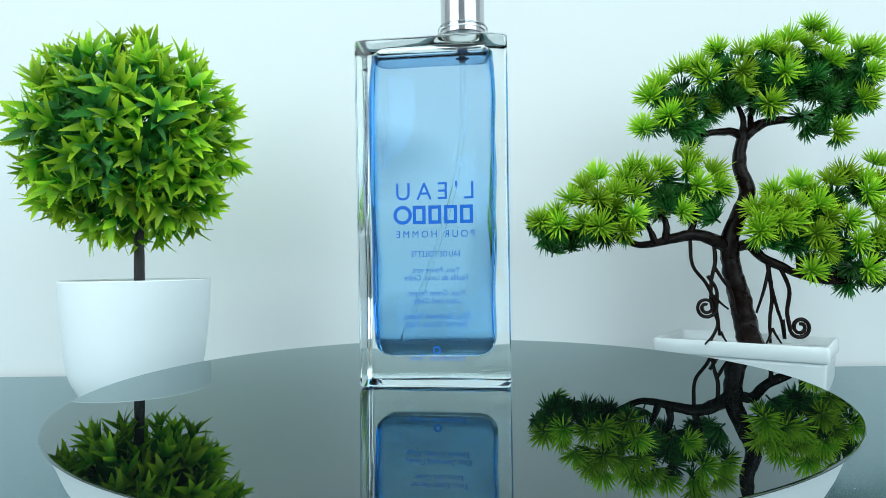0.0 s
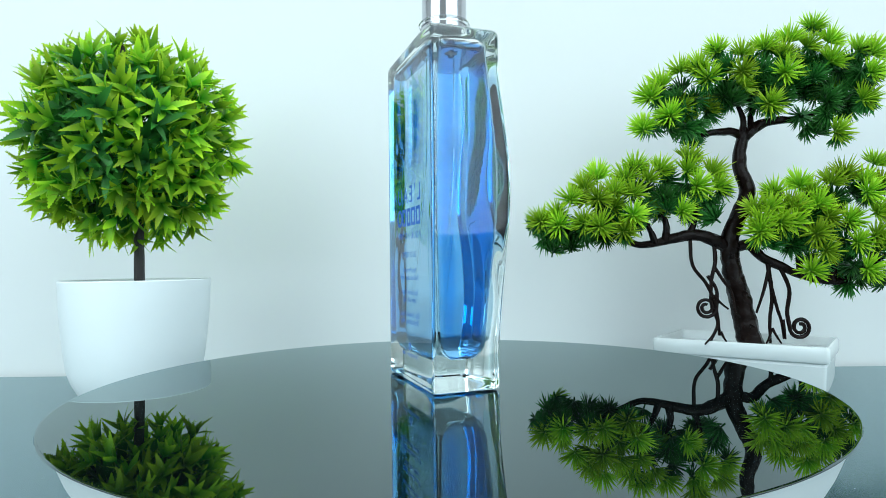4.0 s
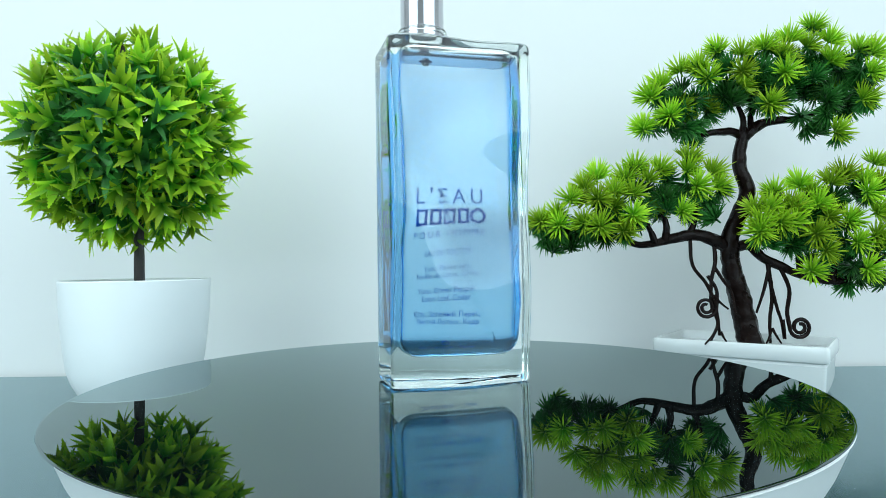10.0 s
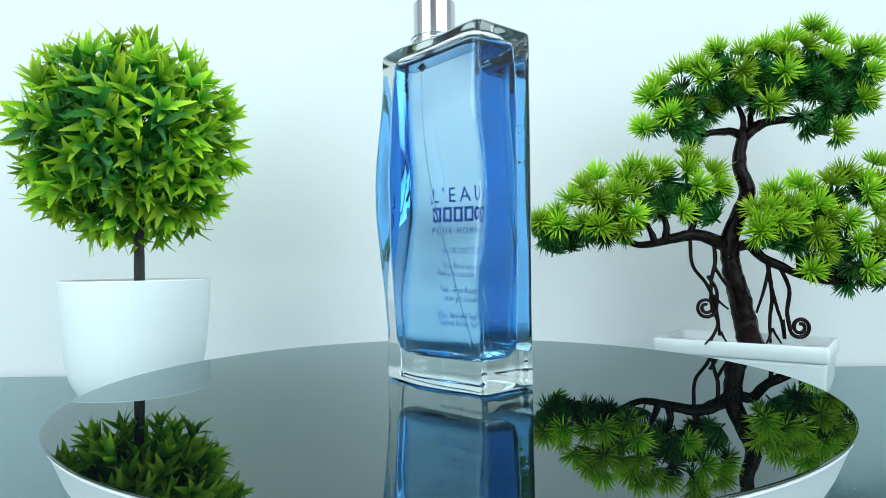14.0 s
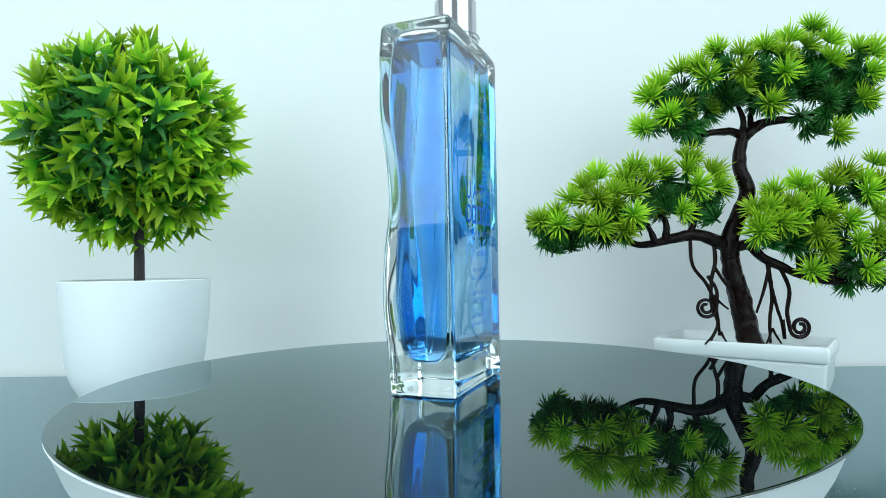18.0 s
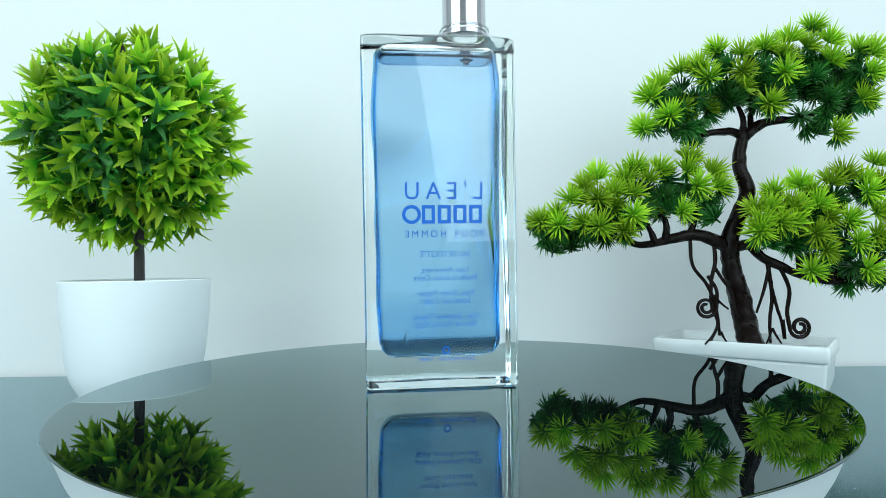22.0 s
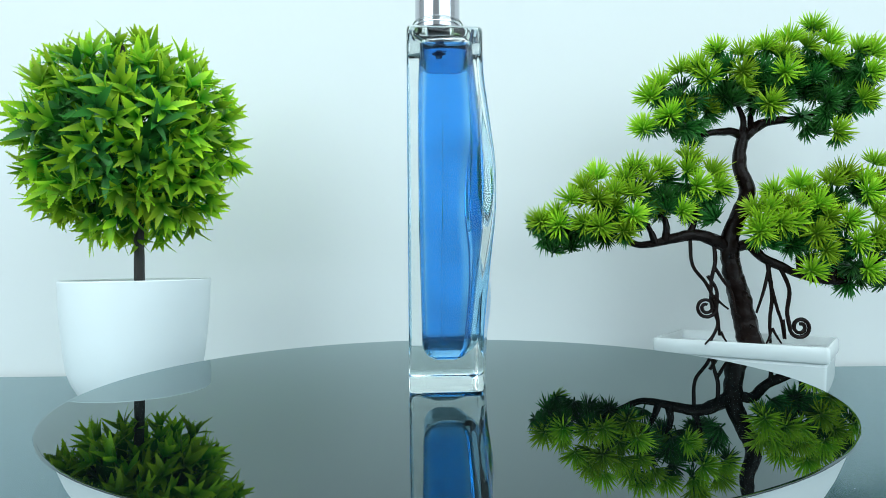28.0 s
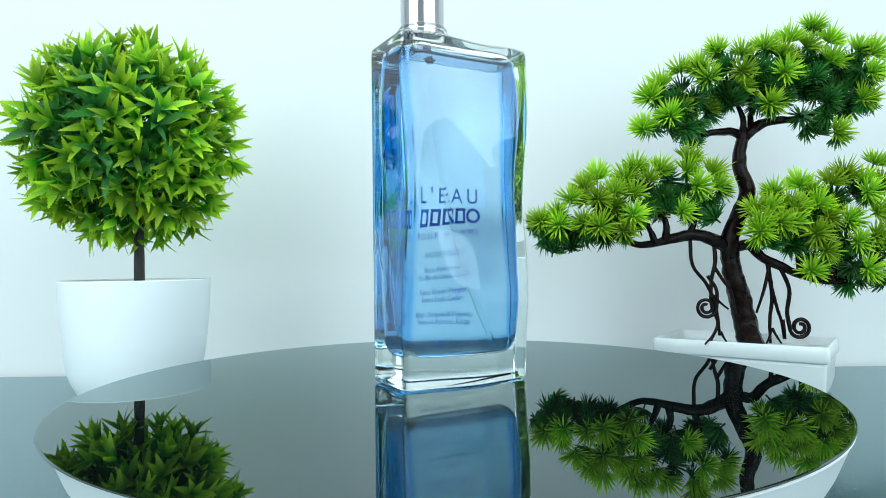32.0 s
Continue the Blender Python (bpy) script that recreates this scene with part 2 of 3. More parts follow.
for lx in (-0.68, 0.68):
    for ly in (-0.28, 0.52):
        part("leg", box((lx - 0.025, ly - 0.025, 0.0), (lx + 0.025, ly + 0.025, 0.72), 0.002), TABLE_GLOSS, table, smooth=False)

# ---- turntable ----
AXIS = (0.00128, 0.27345)
TOP = 0.0585
turntable = thing("turntable", pose(AXIS[0], AXIS[1], 0), "round white plastic turntable standing on a dark table", "turntable")
part("housing", lathe([(0, 0.0035), (0.108, 0.0035), (0.115, 0.0050), (0.1205, 0.0090), (0.1300, 0.0220), (0.1382, 0.0351), (0.1440, 0.0460), (0.1479, 0.0560), (0.1487, 0.0571), (0.1483, 0.0576), (0, 0.0576)], 160), WHITE_PLASTIC, turntable)
part("foot_ring", lathe([(0.086, 0.0), (0.102, 0.0), (0.102, 0.0038), (0.086, 0.0038), (0.086, 0.0)], 96), STEM_BROWN, turntable, "dark rubber foot ring")
part("bearing", lathe([(0, 0.0573), (0.03, 0.0573), (0.03, 0.05785), (0, 0.05785)], 48), WHITE_PLASTIC, turntable)
plate = thing("display_disc", pose(AXIS[0], AXIS[1], 0), "round black mirror-gloss disc carrying the bottle", "display disc")
part("disc", lathe([(0, 0.0579), (0.1492, 0.0579), (0.1492, TOP), (0, TOP)], 192), BLACK_GLOSS, plate, "black mirror-gloss top", sharp=20)
part("rim", lathe([(0.1488, 0.05792), (0.1496, 0.05796), (0.15, 0.05815), (0.1499, 0.05834), (0.1496, TOP - 0.00008), (0.1488, TOP - 0.00008), (0.1488, 0.05792)], 192), BLACK_GLOSS, plate, "thin rounded black edge")

# ---- perfume bottle ----
BW, BD, BH = 0.0631, 0.03055, 0.1464
# how far the front swells out up the bottle, in millimetres: along its two edges and along its middle
STEPS = (0.0, 0.12, 0.25, 0.38, 0.5, 0.62, 0.75, 0.88, 1.0)
EDGE_NECK = (-0.8, -0.7, 1.1, 3.7, 6.0, 6.2, 3.9, 1.6, 1.6)
EDGE_FAR = (-2.2, -1.1, 0.9, -0.1, -2.4, -1.5, 1.8, 2.1, 0.7)
MIDDLE = (3.8, 4.4, 4.8, 2.1, -0.8, -1.9, -1.7, -1.1, -0.6)


def swell(values, s):
    """A smooth line through the values at STEPS."""
    s = max(0.0, min(1.0, s))
    i = max(k for k in range(len(STEPS) - 1) if STEPS[k] <= s)

    def slope(k):
        a, b = max(0, k - 1), min(len(STEPS) - 1, k + 1)
        return (values[b] - values[a]) / (STEPS[b] - STEPS[a])
    h = STEPS[i + 1] - STEPS[i]
    t = (s - STEPS[i]) / h
    return ((2 * t ** 3 - 3 * t * t + 1) * values[i] + (t ** 3 - 2 * t * t + t) * h * slope(i)
            + (3 * t * t - 2 * t ** 3) * values[i + 1] + (t ** 3 - t * t) * h * slope(i + 1)) / 1000


@functools.lru_cache(None)
def swells(s):
    return swell(EDGE_NECK, s), swell(EDGE_FAR, s), swell(MIDDLE, s)


def wave(u, s):
    """How far the front swells out at u (-1 to 1 across) and s (0 to 1 up)."""
    a, b, c = swells(round(s, 5))
    u = max(-1.0, min(1.0, u))
    return a * (0.5 - 0.5 * u) + b * (0.5 + 0.5 * u) + c * math.cos(u * math.pi / 2) ** 2


def ring_plan(hx, hy, r_front, r_back, side=10, arc=5):
    """Points round a rectangle with rounded corners, from the front edge on, counter-clockwise from above."""
    pts = []
    for cx, cy, r, a0 in ((hx, -hy, r_front, -90), (hx, hy, r_back, 0), (-hx, hy, r_back, 90), (-hx, -hy, r_front, 180)):
        ox, oy = cx - math.copysign(r, cx), cy - math.copysign(r, cy)
        for i in range(arc + 1):
            a = radians(a0 + 90 * i / arc)
            pts.append((ox + r * math.cos(a), oy + r * math.sin(a)))
    out = []
    for (x0, y0), (x1, y1) in zip(pts, pts[1:] + pts[:1]):
        n = max(1, min(side, int(math.hypot(x1 - x0, y1 - y0) / 0.003)))
        out += [(x0 + (x1 - x0) * i / n, y0 + (y1 - y0) * i / n) for i in range(n)]
    return out


def waved(x, y, hx, hy, z, strength):
    """The front half leans out with the wave; the back stays flat."""
    share = max(0.0, min(1.0, (0.35 * hy - y) / (1.35 * hy)))
    return y - strength * share * wave(x / hx, z / BH)


def skin(rings, bm=None):
    bm = bm or bmesh.new()
    made = [[bm.verts.new(p) for p in ring] for ring in rings]
    for a, b in zip(made, made[1:]):
        for i in range(len(a)):
            j = (i + 1) % len(a)
            bm.faces.new((a[i], a[j], b[j], b[i]))
    bm.faces.new(made[0][::-1])
    bm.faces.new(made[-1])
    bmesh.ops.recalc_face_normals(bm, faces=bm.faces)
    return bm


NECK = (-0.0130, 0.0023)


def sag(x, y, z):
    """The shoulder dips between the neck and the far edge, more in front than behind."""
    top = max(0.0, (z - 0.9 * BH) / (0.1 * BH))
    edges = 0.0007 * math.exp(-((x + 0.031) / 0.005) ** 2) + 0.0003 * math.exp(-((x - 0.031) / 0.004) ** 2)
    return top * (edges + 0.0006 * (0.5 - 0.9 * y / BD) * math.exp(-((x - 0.008) / 0.012) ** 2) - 0.0005 * math.exp(-((x + 0.014) / 0.012) ** 2))


def glass_rings():
    plan = ring_plan(BW / 2, BD / 2, 0.0028, 0.0016)
    rings = []
    # the underside is slightly hollow
    levels = [(0.0006, 0.0118), (0.00055, 0.0092), (0.0004, 0.0066), (0.0002, 0.0044), (0.0, 0.0026), (0.0, 0.0012), (0.0004, 0.0004), (0.0012, 0.0)] + [(0.003 + i * (BH - 0.0065) / 52, 0.0) for i in range(53)]
    levels += [(BH - 0.0016, 0.0001), (BH - 0.0007, 0.0004), (BH - 0.0002, 0.0010), (BH, 0.0020)]
    for z, inset in levels:
        k, j = 1 - inset / (BW / 2), 1 - inset / (BD / 2)
        ring = []
        for x, y in plan:
            yy = waved(x, y, BW / 2, BD / 2, z, 1.0) * j
            taper = 1 - 0.0346 * (0.5 - y / BD)
            ring.append((x * k * (1 + 0.0245 * z / BH) * taper, yy * (1 - 0.095 * z / BH) if yy < 0 else yy, z - sag(x, y, z)))
        rings.append(ring)
    n = len(plan)
    last = rings[-1]
    # the shoulder gathers to the round neck
    for f, z in ((0.35, BH + 0.0003), (0.7, BH + 0.0008), (0.88, BH + 0.0016), (0.97, BH + 0.0028), (1.0, BH + 0.0040)):
        ring = []
        for x, y, zl in last:
            a = math.atan2(y / 0.6, x - NECK[0])
            cx, cy = NECK[0] + 0.0092 * math.cos(a), NECK[1] + 0.0092 * math.sin(a)
            ring.append((x + (cx - x) * f, y + (cy - y) * f, z - (BH - zl) * (1 - f)))
        rings.append(ring)
    return rings


def cavity_rings(z0, z1, top_round):
    hx, hy = 0.0252, 0.0110
    plan = ring_plan(hx, hy, 0.0042, 0.0030)
    rings, deep = [], 0.0075
    for i in range(9):
        a = math.pi / 2 * i / 8
        rings.append((z0 + deep * (1 - math.cos(a)), 0.0078 * (1 - math.sin(a))))
    low = z0 + deep
    rings += [(low + (z1 - top_round - low) * i / 44, 0.0) for i in range(1, 45)]
    if top_round:
        for i in range(1, 7):
            a = math.pi / 2 * i / 6
            rings.append((z1 - top_round * (1 - math.sin(a)), 0.006 * (1 - math.cos(a))))
    out = []
    for z, inset in rings:
        k, j = 1 - inset / hx, 1 - inset / hy
        wide, slim = 1 + 0.08 * z / BH - 0.09 * max(0.0, (z / BH - 0.80) / 0.20) ** 2, (0.88 + 0.12 * min(1.0, 2.2 * z / BH)) * (1 - 0.10 * max(0.0, (z / BH - 0.72) / 0.28) ** 2)
        # towards the shoulder the hollow turns oval
        oval = 0.18 * max(0.0, min(1.0, (z - (BH - 0.018)) / 0.014)) ** 1.4
        ring = []
        for x, y in plan:
            a = math.atan2(y / hy, x / hx)
            ripple = 0.0008 * noise.noise((x * 30, y * 70, z * 42))
            streak = 0.00030 * noise.noise((y * 420, z * 16, 3 * x / hx)) * (abs(x) / hx) ** 6
            px, py = x * k * wide + 0.0005 + ripple * (x / hx) ** 3 + streak, waved(x, y, hx, hy, z, 0.85) * j * slim
            ring.append((px + (1.06 * wide * k * hx * math.cos(a) - px) * oval, py + (1.0 * hy * j * math.sin(a) - py) * oval, z))
        out.append(ring)
    return out


bottle = thing("perfume_bottle", pose(AXIS[0], AXIS[1], TOP), "clear glass perfume bottle with wavy front and blue liquid", "perfume bottle")
part("glass_body", skin(glass_rings()), GLASS, bottle, "thick clear glass with a wavy front face")
LEVEL = BH - 0.0081
CREEP = ((0.0, 0.0019), (0.0003, 0.0011), (0.0008, 0.0005), (0.0016, 0.0001), (0.0028, 0.0))


def shrunk(ring, inset, z):
    """The ring drawn in by an inset towards the bottle's middle, at one height."""
    return [(x - math.copysign(min(abs(x), inset), x), y - math.copysign(min(abs(y), inset), y), z) for x, y, _ in ring]


# the liquid creeps up the glass all round
hollow = cavity_rings(0.0118, BH - 0.0022, 0.0040)
low = [r for r in hollow if r[0][2] < LEVEL + 0.0010]
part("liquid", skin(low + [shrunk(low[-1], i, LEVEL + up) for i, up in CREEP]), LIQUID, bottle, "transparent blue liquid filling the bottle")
high = [r for r in hollow if r[0][2] > LEVEL + 0.0022]
part("air_space", skin([shrunk(high[0], i, LEVEL + up + 0.0002) for i, up in CREEP[::-1]] + high), AIR, bottle, "air above the liquid")
part("dip_tube", tube([(NECK[0], 0.0, LEVEL - 0.0012), (NECK[0] + 0.001, 0.0, 0.105), (-0.0075, 0.0, 0.080), (0.004, 0.001, 0.045), (0.0165, 0.001, 0.0145)], 0.0011, 0.0011, 8, 10), TUBE, bottle, "thin clear plastic tube")
part("pump_foot", lathe([(0, LEVEL - 0.0016), (0.0013, LEVEL - 0.0016), (0.0015, LEVEL - 0.0006), (0.0034, LEVEL + 0.0004), (0.0034, LEVEL + 0.0012), (0.0022, LEVEL + 0.0024), (0.0022, BH - 0.0026), (0, BH - 0.0026)], 24, NECK), PUMP, bottle, "grey pump end above the tube")
part("collar", lathe([(0.0092, BH + 0.0024), (0.0097, BH + 0.0028), (0.0097, BH + 0.0068), (0.0095, BH + 0.0070), (0.0095, BH + 0.0216), (0.0092, BH + 0.0223), (0.0060, BH + 0.0226), (0, BH + 0.0226)], 72, NECK), CHROME, bottle, "polished silver metal collar", sharp=12)
part("spray_head", lathe([(0.0058, BH + 0.0224), (0.0060, BH + 0.0230), (0.0060, BH + 0.0306), (0.0054, BH + 0.0314), (0, BH + 0.0315)], 64, NECK), CHROME, bottle, "polished silver spray button", sharp=12)
part("collar_ring", lathe([(0.0098, BH + 0.0048), (0.0106, BH + 0.0048), (0.0109, BH + 0.0055), (0.0106, BH + 0.0063), (0.0098, BH + 0.0063), (0.0098, BH + 0.0048)], 64, NECK), COLLAR_CLEAR, bottle, "clear plastic ring round the collar")


def lettering(words, z, width, height, gap=1.05, name="printed_line"):
    """Words printed on the flat back, to be read through the bottle from the front."""
    c = bpy.data.curves.new("words", "FONT")
    c.body, c.align_x, c.size, c.extrude = words, "CENTER", 1.0, 0.0
    c.space_character, c.offset = gap, (-0.008 if height > 0.004 else -0.001)
    c.fill_mode = "NONE"
    t = bpy.data.objects.new("words", c)
    me = bpy.data.meshes.new_from_object(t)
    bpy.data.objects.remove(t)
    bm = bmesh.new()
    bm.from_mesh(me)
    bpy.data.meshes.remove(me)
    # plain four-cornered strokes are filled one by one, since in some letters they cross
    seen, rest = set(), []
    for v in bm.verts[:]:
        if v in seen:
            continue
        loop, at = [], v
        while at is not None:
            seen.add(at)
            loop.append(at)
            at = next((e.other_vert(at) for e in at.link_edges if e.other_vert(at) not in seen), None)
        if len(loop) == 4:
            bm.faces.new(loop)
        else:
            rest += {e for w in loop for e in w.link_edges}
    bmesh.ops.triangle_fill(bm, use_beauty=True, edges=rest)
    xs = [v.co.x for v in bm.verts]
    caps = 0.73
    mid, span = (max(xs) + min(xs)) / 2, max(xs) - min(xs)
    for v in bm.verts:
        v.co = Vector(((v.co.x - mid) * width / span - 0.0013, BD / 2 + 0.00006, z + v.co.y * height / caps))
    return part(name, bm, INK, bottle, "small blue printed words", smooth=False)


lettering("L'EAU", 0.0775, 0.0322, 0.0075, 1.45)
lettering("POUR HOMME", 0.0618, 0.0325, 0.0030, 1.45)
lettering("EAU DE TOILETTE", 0.0538, 0.0203, 0.0025)
lettering("Yuzu, Poivre vert,", 0.0473, 0.0200, 0.0024)
lettering("Feuille de Lotus, Cèdre", 0.0441, 0.0262, 0.0024)
lettering("Yuzu, Green Pepper,", 0.0378, 0.0247, 0.0024)
lettering("Lotus Leaf, Cedar", 0.0346, 0.0200, 0.0024)
lettering("Юзy, Зeлeный Пepeц,", 0.0282, 0.0278, 0.0024)
lettering("Лиcтья Лoтoca, Кeдp", 0.0250, 0.0258, 0.0024)
lettering("Démonstration - Tester", 0.0112, 0.0232, 0.0022)
# the maker's mark: five plain open blocks in ink
for i in range(4):
    x, hw, st = -0.0144 + i * 0.00655, 0.0027, 0.0014
    bm = box((x - hw, BD / 2 + 0.00002, 0.0674), (x - hw + st, BD / 2 + 0.0001, 0.0750))
    box((x + hw - st, BD / 2 + 0.00002, 0.0674), (x + hw, BD / 2 + 0.0001, 0.0750), bm=bm)
    box((x - hw + st, BD / 2 + 0.00002, 0.0674), (x + hw - st, BD / 2 + 0.0001, 0.0688), bm=bm)
    box((x - hw + st, BD / 2 + 0.00002, 0.0736), (x + hw - st, BD / 2 + 0.0001, 0.0750), bm=bm)
    part("mark_block", bm, INK, bottle, "plain blue printed block", smooth=False)
part("mark_ring", lathe([(0.0025, 0.0), (0.0039, 0.0), (0.0039, 0.00008), (0.0025, 0.00008), (0.0025, 0.0)], 40), INK, bottle, "plain blue printed ring").matrix_local = pose(-0.0144 + 4 * 0.00655 + 0.0004, BD / 2 + 0.00002, 0.0712, -90)
part("emblem", lathe([(0.0010, 0.0), (0.0016, 0.0), (0.0016, 0.00008), (0.0010, 0.00008), (0.0010, 0.0)], 24), INK, bottle, "small round blue printed emblem").matrix_local = pose(-0.0013, BD / 2 + 0.00002, 0.0155, -90)

# ---- round topiary in a white pot ----
POT = (-0.2245, 0.459)
POT_K = 1.06
topiary = thing("topiary_plant", pose(POT[0] * POT_K, POT[1] * POT_K, 0.110 - 0.1015 * POT_K) @ Matrix.Scale(POT_K, 4), "artificial round topiary with bright green leaves in a white pot", "artificial plant")
pot = part("pot", lathe([(0, -0.00225), (0.0275, -0.00225), (0.0310, 0.0015), (0.0375, 0.0115), (0.0425, 0.021), (0.0455, 0.030), (0.0482, 0.052), (0.0500, 0.075), (0.0506, 0.0905), (0.0506, 0.0918), (0.0500, 0.0925), (0.0488, 0.0923),
                         (0.0484, 0.0915), (0.0478, 0.075), (0.0470, 0.066), (0, 0.066)], 96), POT_WHITE, topiary, "matt white plastic pot with rounded foot")
part("filling", lathe([(0, 0.0672), (0.03, 0.0670), (0.0468, 0.0665)], 40), SOIL, pot)
part("stem", tube([(0.0015, 0, 0.066), (0.0015, 0, 0.10), (0.0005, 0, 0.15), (-0.003, 0, 0.205), (-0.008, 0.0, 0.250), (-0.0145, 0.0, 0.2745)], 0.0043, 0.0018, 6, 10, 0.12), STEM_BROWN, topiary, "straight dark plastic stem")
CROWN = Vector((-0.0026, 0.0, 0.1926))


def leaflet(bm, length, width, m, bend):
    """One slender toothed leaflet along +z, folded on its midrib and bent back."""
    n = 12
    mid, edges = [], ([], [])
    for i in range(n + 1):
        s = i / n
        w = width * math.sin(math.pi * min(1.0, s ** 0.75)) ** 0.85
        y = bend * length * s * s
        mid.append(bm.verts.new(m @ Vector((0, y, length * s))))
        if 0 < i < n:
            for lst, sg in zip(edges, (-1, 1)):
                low = bm.verts.new(m @ Vector((sg * w * 0.88, y - 0.22 * w, length * (s - 0.035))))
                tip = bm.verts.new(m @ Vector((sg * (w + 0.006 * length), y - 0.27 * w, length * (s + 0.02))))
                lst.append((low, tip))
    for lst, flip in zip(edges, (False, True)):
        for i, (a, b) in enumerate(lst):
            f = [mid[i], mid[i + 1], b, a]
            bm.faces.new(f if not flip else f[::-1])
            if i > 0:
                g = [mid[i], a, lst[i - 1][1]]
                bm.faces.new(g if not flip else g[::-1])
        t = [mid[n - 1], mid[n], lst[-1][1]]
        bm.faces.new(t if not flip else t[::-1])
    return bm


def sprig_mesh(rng, name, material, size=1.0):
    """A star of toothed leaflets on a short stalk; the stalk grows along +z."""
    bm = bmesh.new()
    n = rng.choice((5, 5, 6, 7))
    for i in range(n):
        length = 0.0190 * rng.uniform(0.68, 1.15) * size
        m = pose(0, 0, 0, 0, 0, 360 * i / n + rng.uniform(-15, 15)) @ pose(0, 0, 0, -rng.uniform(12, 58)) @ pose(0, 0, 0, 0, 0, rng.uniform(-25, 25))
        leaflet(bm, length, length * rng.uniform(0.118, 0.165), m, rng.uniform(-0.05, 0.5))
    tube([(0, 0, 0.001), (0, 0, -0.005), (0, 0, -0.012)], 0.0006, 0.0006, 2, 4, bm=bm)
    for f in bm.faces:
        f.smooth = True
    me = bpy.data.meshes.new(name)
    bm.to_mesh(me)
    bm.free()
    me.materials.append(material)
    return me


def sphere_points(n):
    for i in range(n):
        z = 1 - 2 * (i + 0.5) / n
        a = i * 2.399963
        r = math.sqrt(1 - z * z)
        yield Vector((r * math.cos(a), r * math.sin(a), z))


rng = random.Random(7)
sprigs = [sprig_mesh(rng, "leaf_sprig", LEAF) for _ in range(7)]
deep = [sprig_mesh(rng, "shaded_sprig", LEAF_SHADED, 1.0) for _ in range(4)]


def turn_to(way, spin):
    return way.to_track_quat("Z", "Y").to_matrix().to_4x4() @ pose(0, 0, 0, 0, 0, spin)


# the inner layers use the leaf that has shade in its colour
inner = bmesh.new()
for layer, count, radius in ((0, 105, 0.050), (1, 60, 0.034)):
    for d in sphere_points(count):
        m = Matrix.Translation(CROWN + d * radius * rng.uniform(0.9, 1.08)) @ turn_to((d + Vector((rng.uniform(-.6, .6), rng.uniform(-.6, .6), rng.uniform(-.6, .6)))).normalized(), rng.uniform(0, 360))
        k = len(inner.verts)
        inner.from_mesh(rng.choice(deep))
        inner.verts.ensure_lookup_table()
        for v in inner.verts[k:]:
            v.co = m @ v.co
ob = part("inner_leaves", inner, LEAF_SHADED, topiary, "leaves deep in the crown with shade put into their green", smooth=False)
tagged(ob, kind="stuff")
back = bmesh.new()
for d in sphere_points(470):
    way = (d + Vector((rng.uniform(-.5, .5), rng.uniform(-.5, .5), rng.uniform(-.5, .4)))).normalized()
    out = rng.uniform(-0.021, 0.0065)
    m = Matrix.Translation(CROWN + d * (0.0640 + out)) @ turn_to(way, rng.uniform(0, 360))
    if d.y > 0.45:
        k = len(back.verts)
        back.from_mesh(rng.choice(sprigs))
        back.verts.ensure_lookup_table()
        for v in back.verts[k:]:
            v.co = m @ v.co
    else:
        # set-back leaves and some at the front middle get shade in their colour
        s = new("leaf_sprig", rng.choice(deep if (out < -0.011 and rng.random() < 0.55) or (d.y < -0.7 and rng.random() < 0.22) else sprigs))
        s.parent, s.matrix_local = topiary, m
for x, y, z, tilt in ((-0.010, -0.004, 0.078, -20), (0.006, -0.002, 0.079, 12), (0.018, -0.006, 0.074, 38), (-0.020, 0.0, 0.074, -40), (0.001, 0.006, 0.080, 4)):
    s = new("leaf_sprig", rng.choice(sprigs))
    s.parent, s.matrix_local = topiary, Matrix.Translation(CROWN + Vector((x, y, z - 0.008))) @ pose(0, 0, 0, 0, tilt, rng.uniform(0, 360))
tagged(part("back_leaves", back, LEAF, topiary, smooth=False), kind="stuff")

# ---- bonsai in a white tray ----
BON = (0.218, 0.459)
BON_K = 1.14
EYE_Z = 0.1015
bonsai = thing("bonsai_tree", pose(BON[0] * BON_K, BON[1] * BON_K, 0.110 - 0.1015 * BON_K) @ Matrix.Scale(BON_K, 4), "artificial bonsai pine with dark trunk in a white tray", "artificial plant")


def tray_mesh():
    """A rectangular tray: a banded rim over a tapering body, hollow above."""
    hx, hy = 0.0572, 0.0352
    prof = [(0.011, 0.0050), (0.0085, 0.0056), (0.0052, 0.008), (0.0032, 0.015), (0.0022, 0.0300), (0.0030, 0.0312), (0.0030, 0.0318), (0.0006, 0.0330), (0.0, 0.0345), (0.0, 0.0418), (0.0005, 0.0430), (0.0014, 0.0434), (0.0023, 0.0430), (0.0027, 0.0420), (0.0035, 0.0368)]
    rings = []
    for inset, z in prof:
        rings.append([(x * (1 - inset / hx), y * (1 - inset / hy), z) for x, y in ring_plan(hx, hy, 0.0022, 0.0022, arc=4)])
    return skin(rings)


TRAY = pose(0.2242 - BON[0], 0.4679 - BON[1], 0, 0, 0, -36.5)
tray = part("tray", tray_mesh(), TRAY_WHITE, bonsai, "white plastic bonsai tray with a banded rim", smooth=True)
tray.matrix_local = TRAY
part("trunk", tube([(0.0065, 0, 0.036), (0.0055, 0, 0.042), (0.002, 0, 0.058), (-0.001, 0, 0.074), (-0.006, 0, 0.093), (-0.008, 0, 0.110), (-0.004, 0, 0.126), (0.004, 0, 0.142), (0.006, 0, 0.153), (0.002, 0, 0.166), (0.001, 0, 0.178), (0.005, 0, 0.194)],
                   0.0088, 0.0042, 7, 14, 0.22, flare=0.002), BARK, bonsai, "dark brown knobbly trunk")
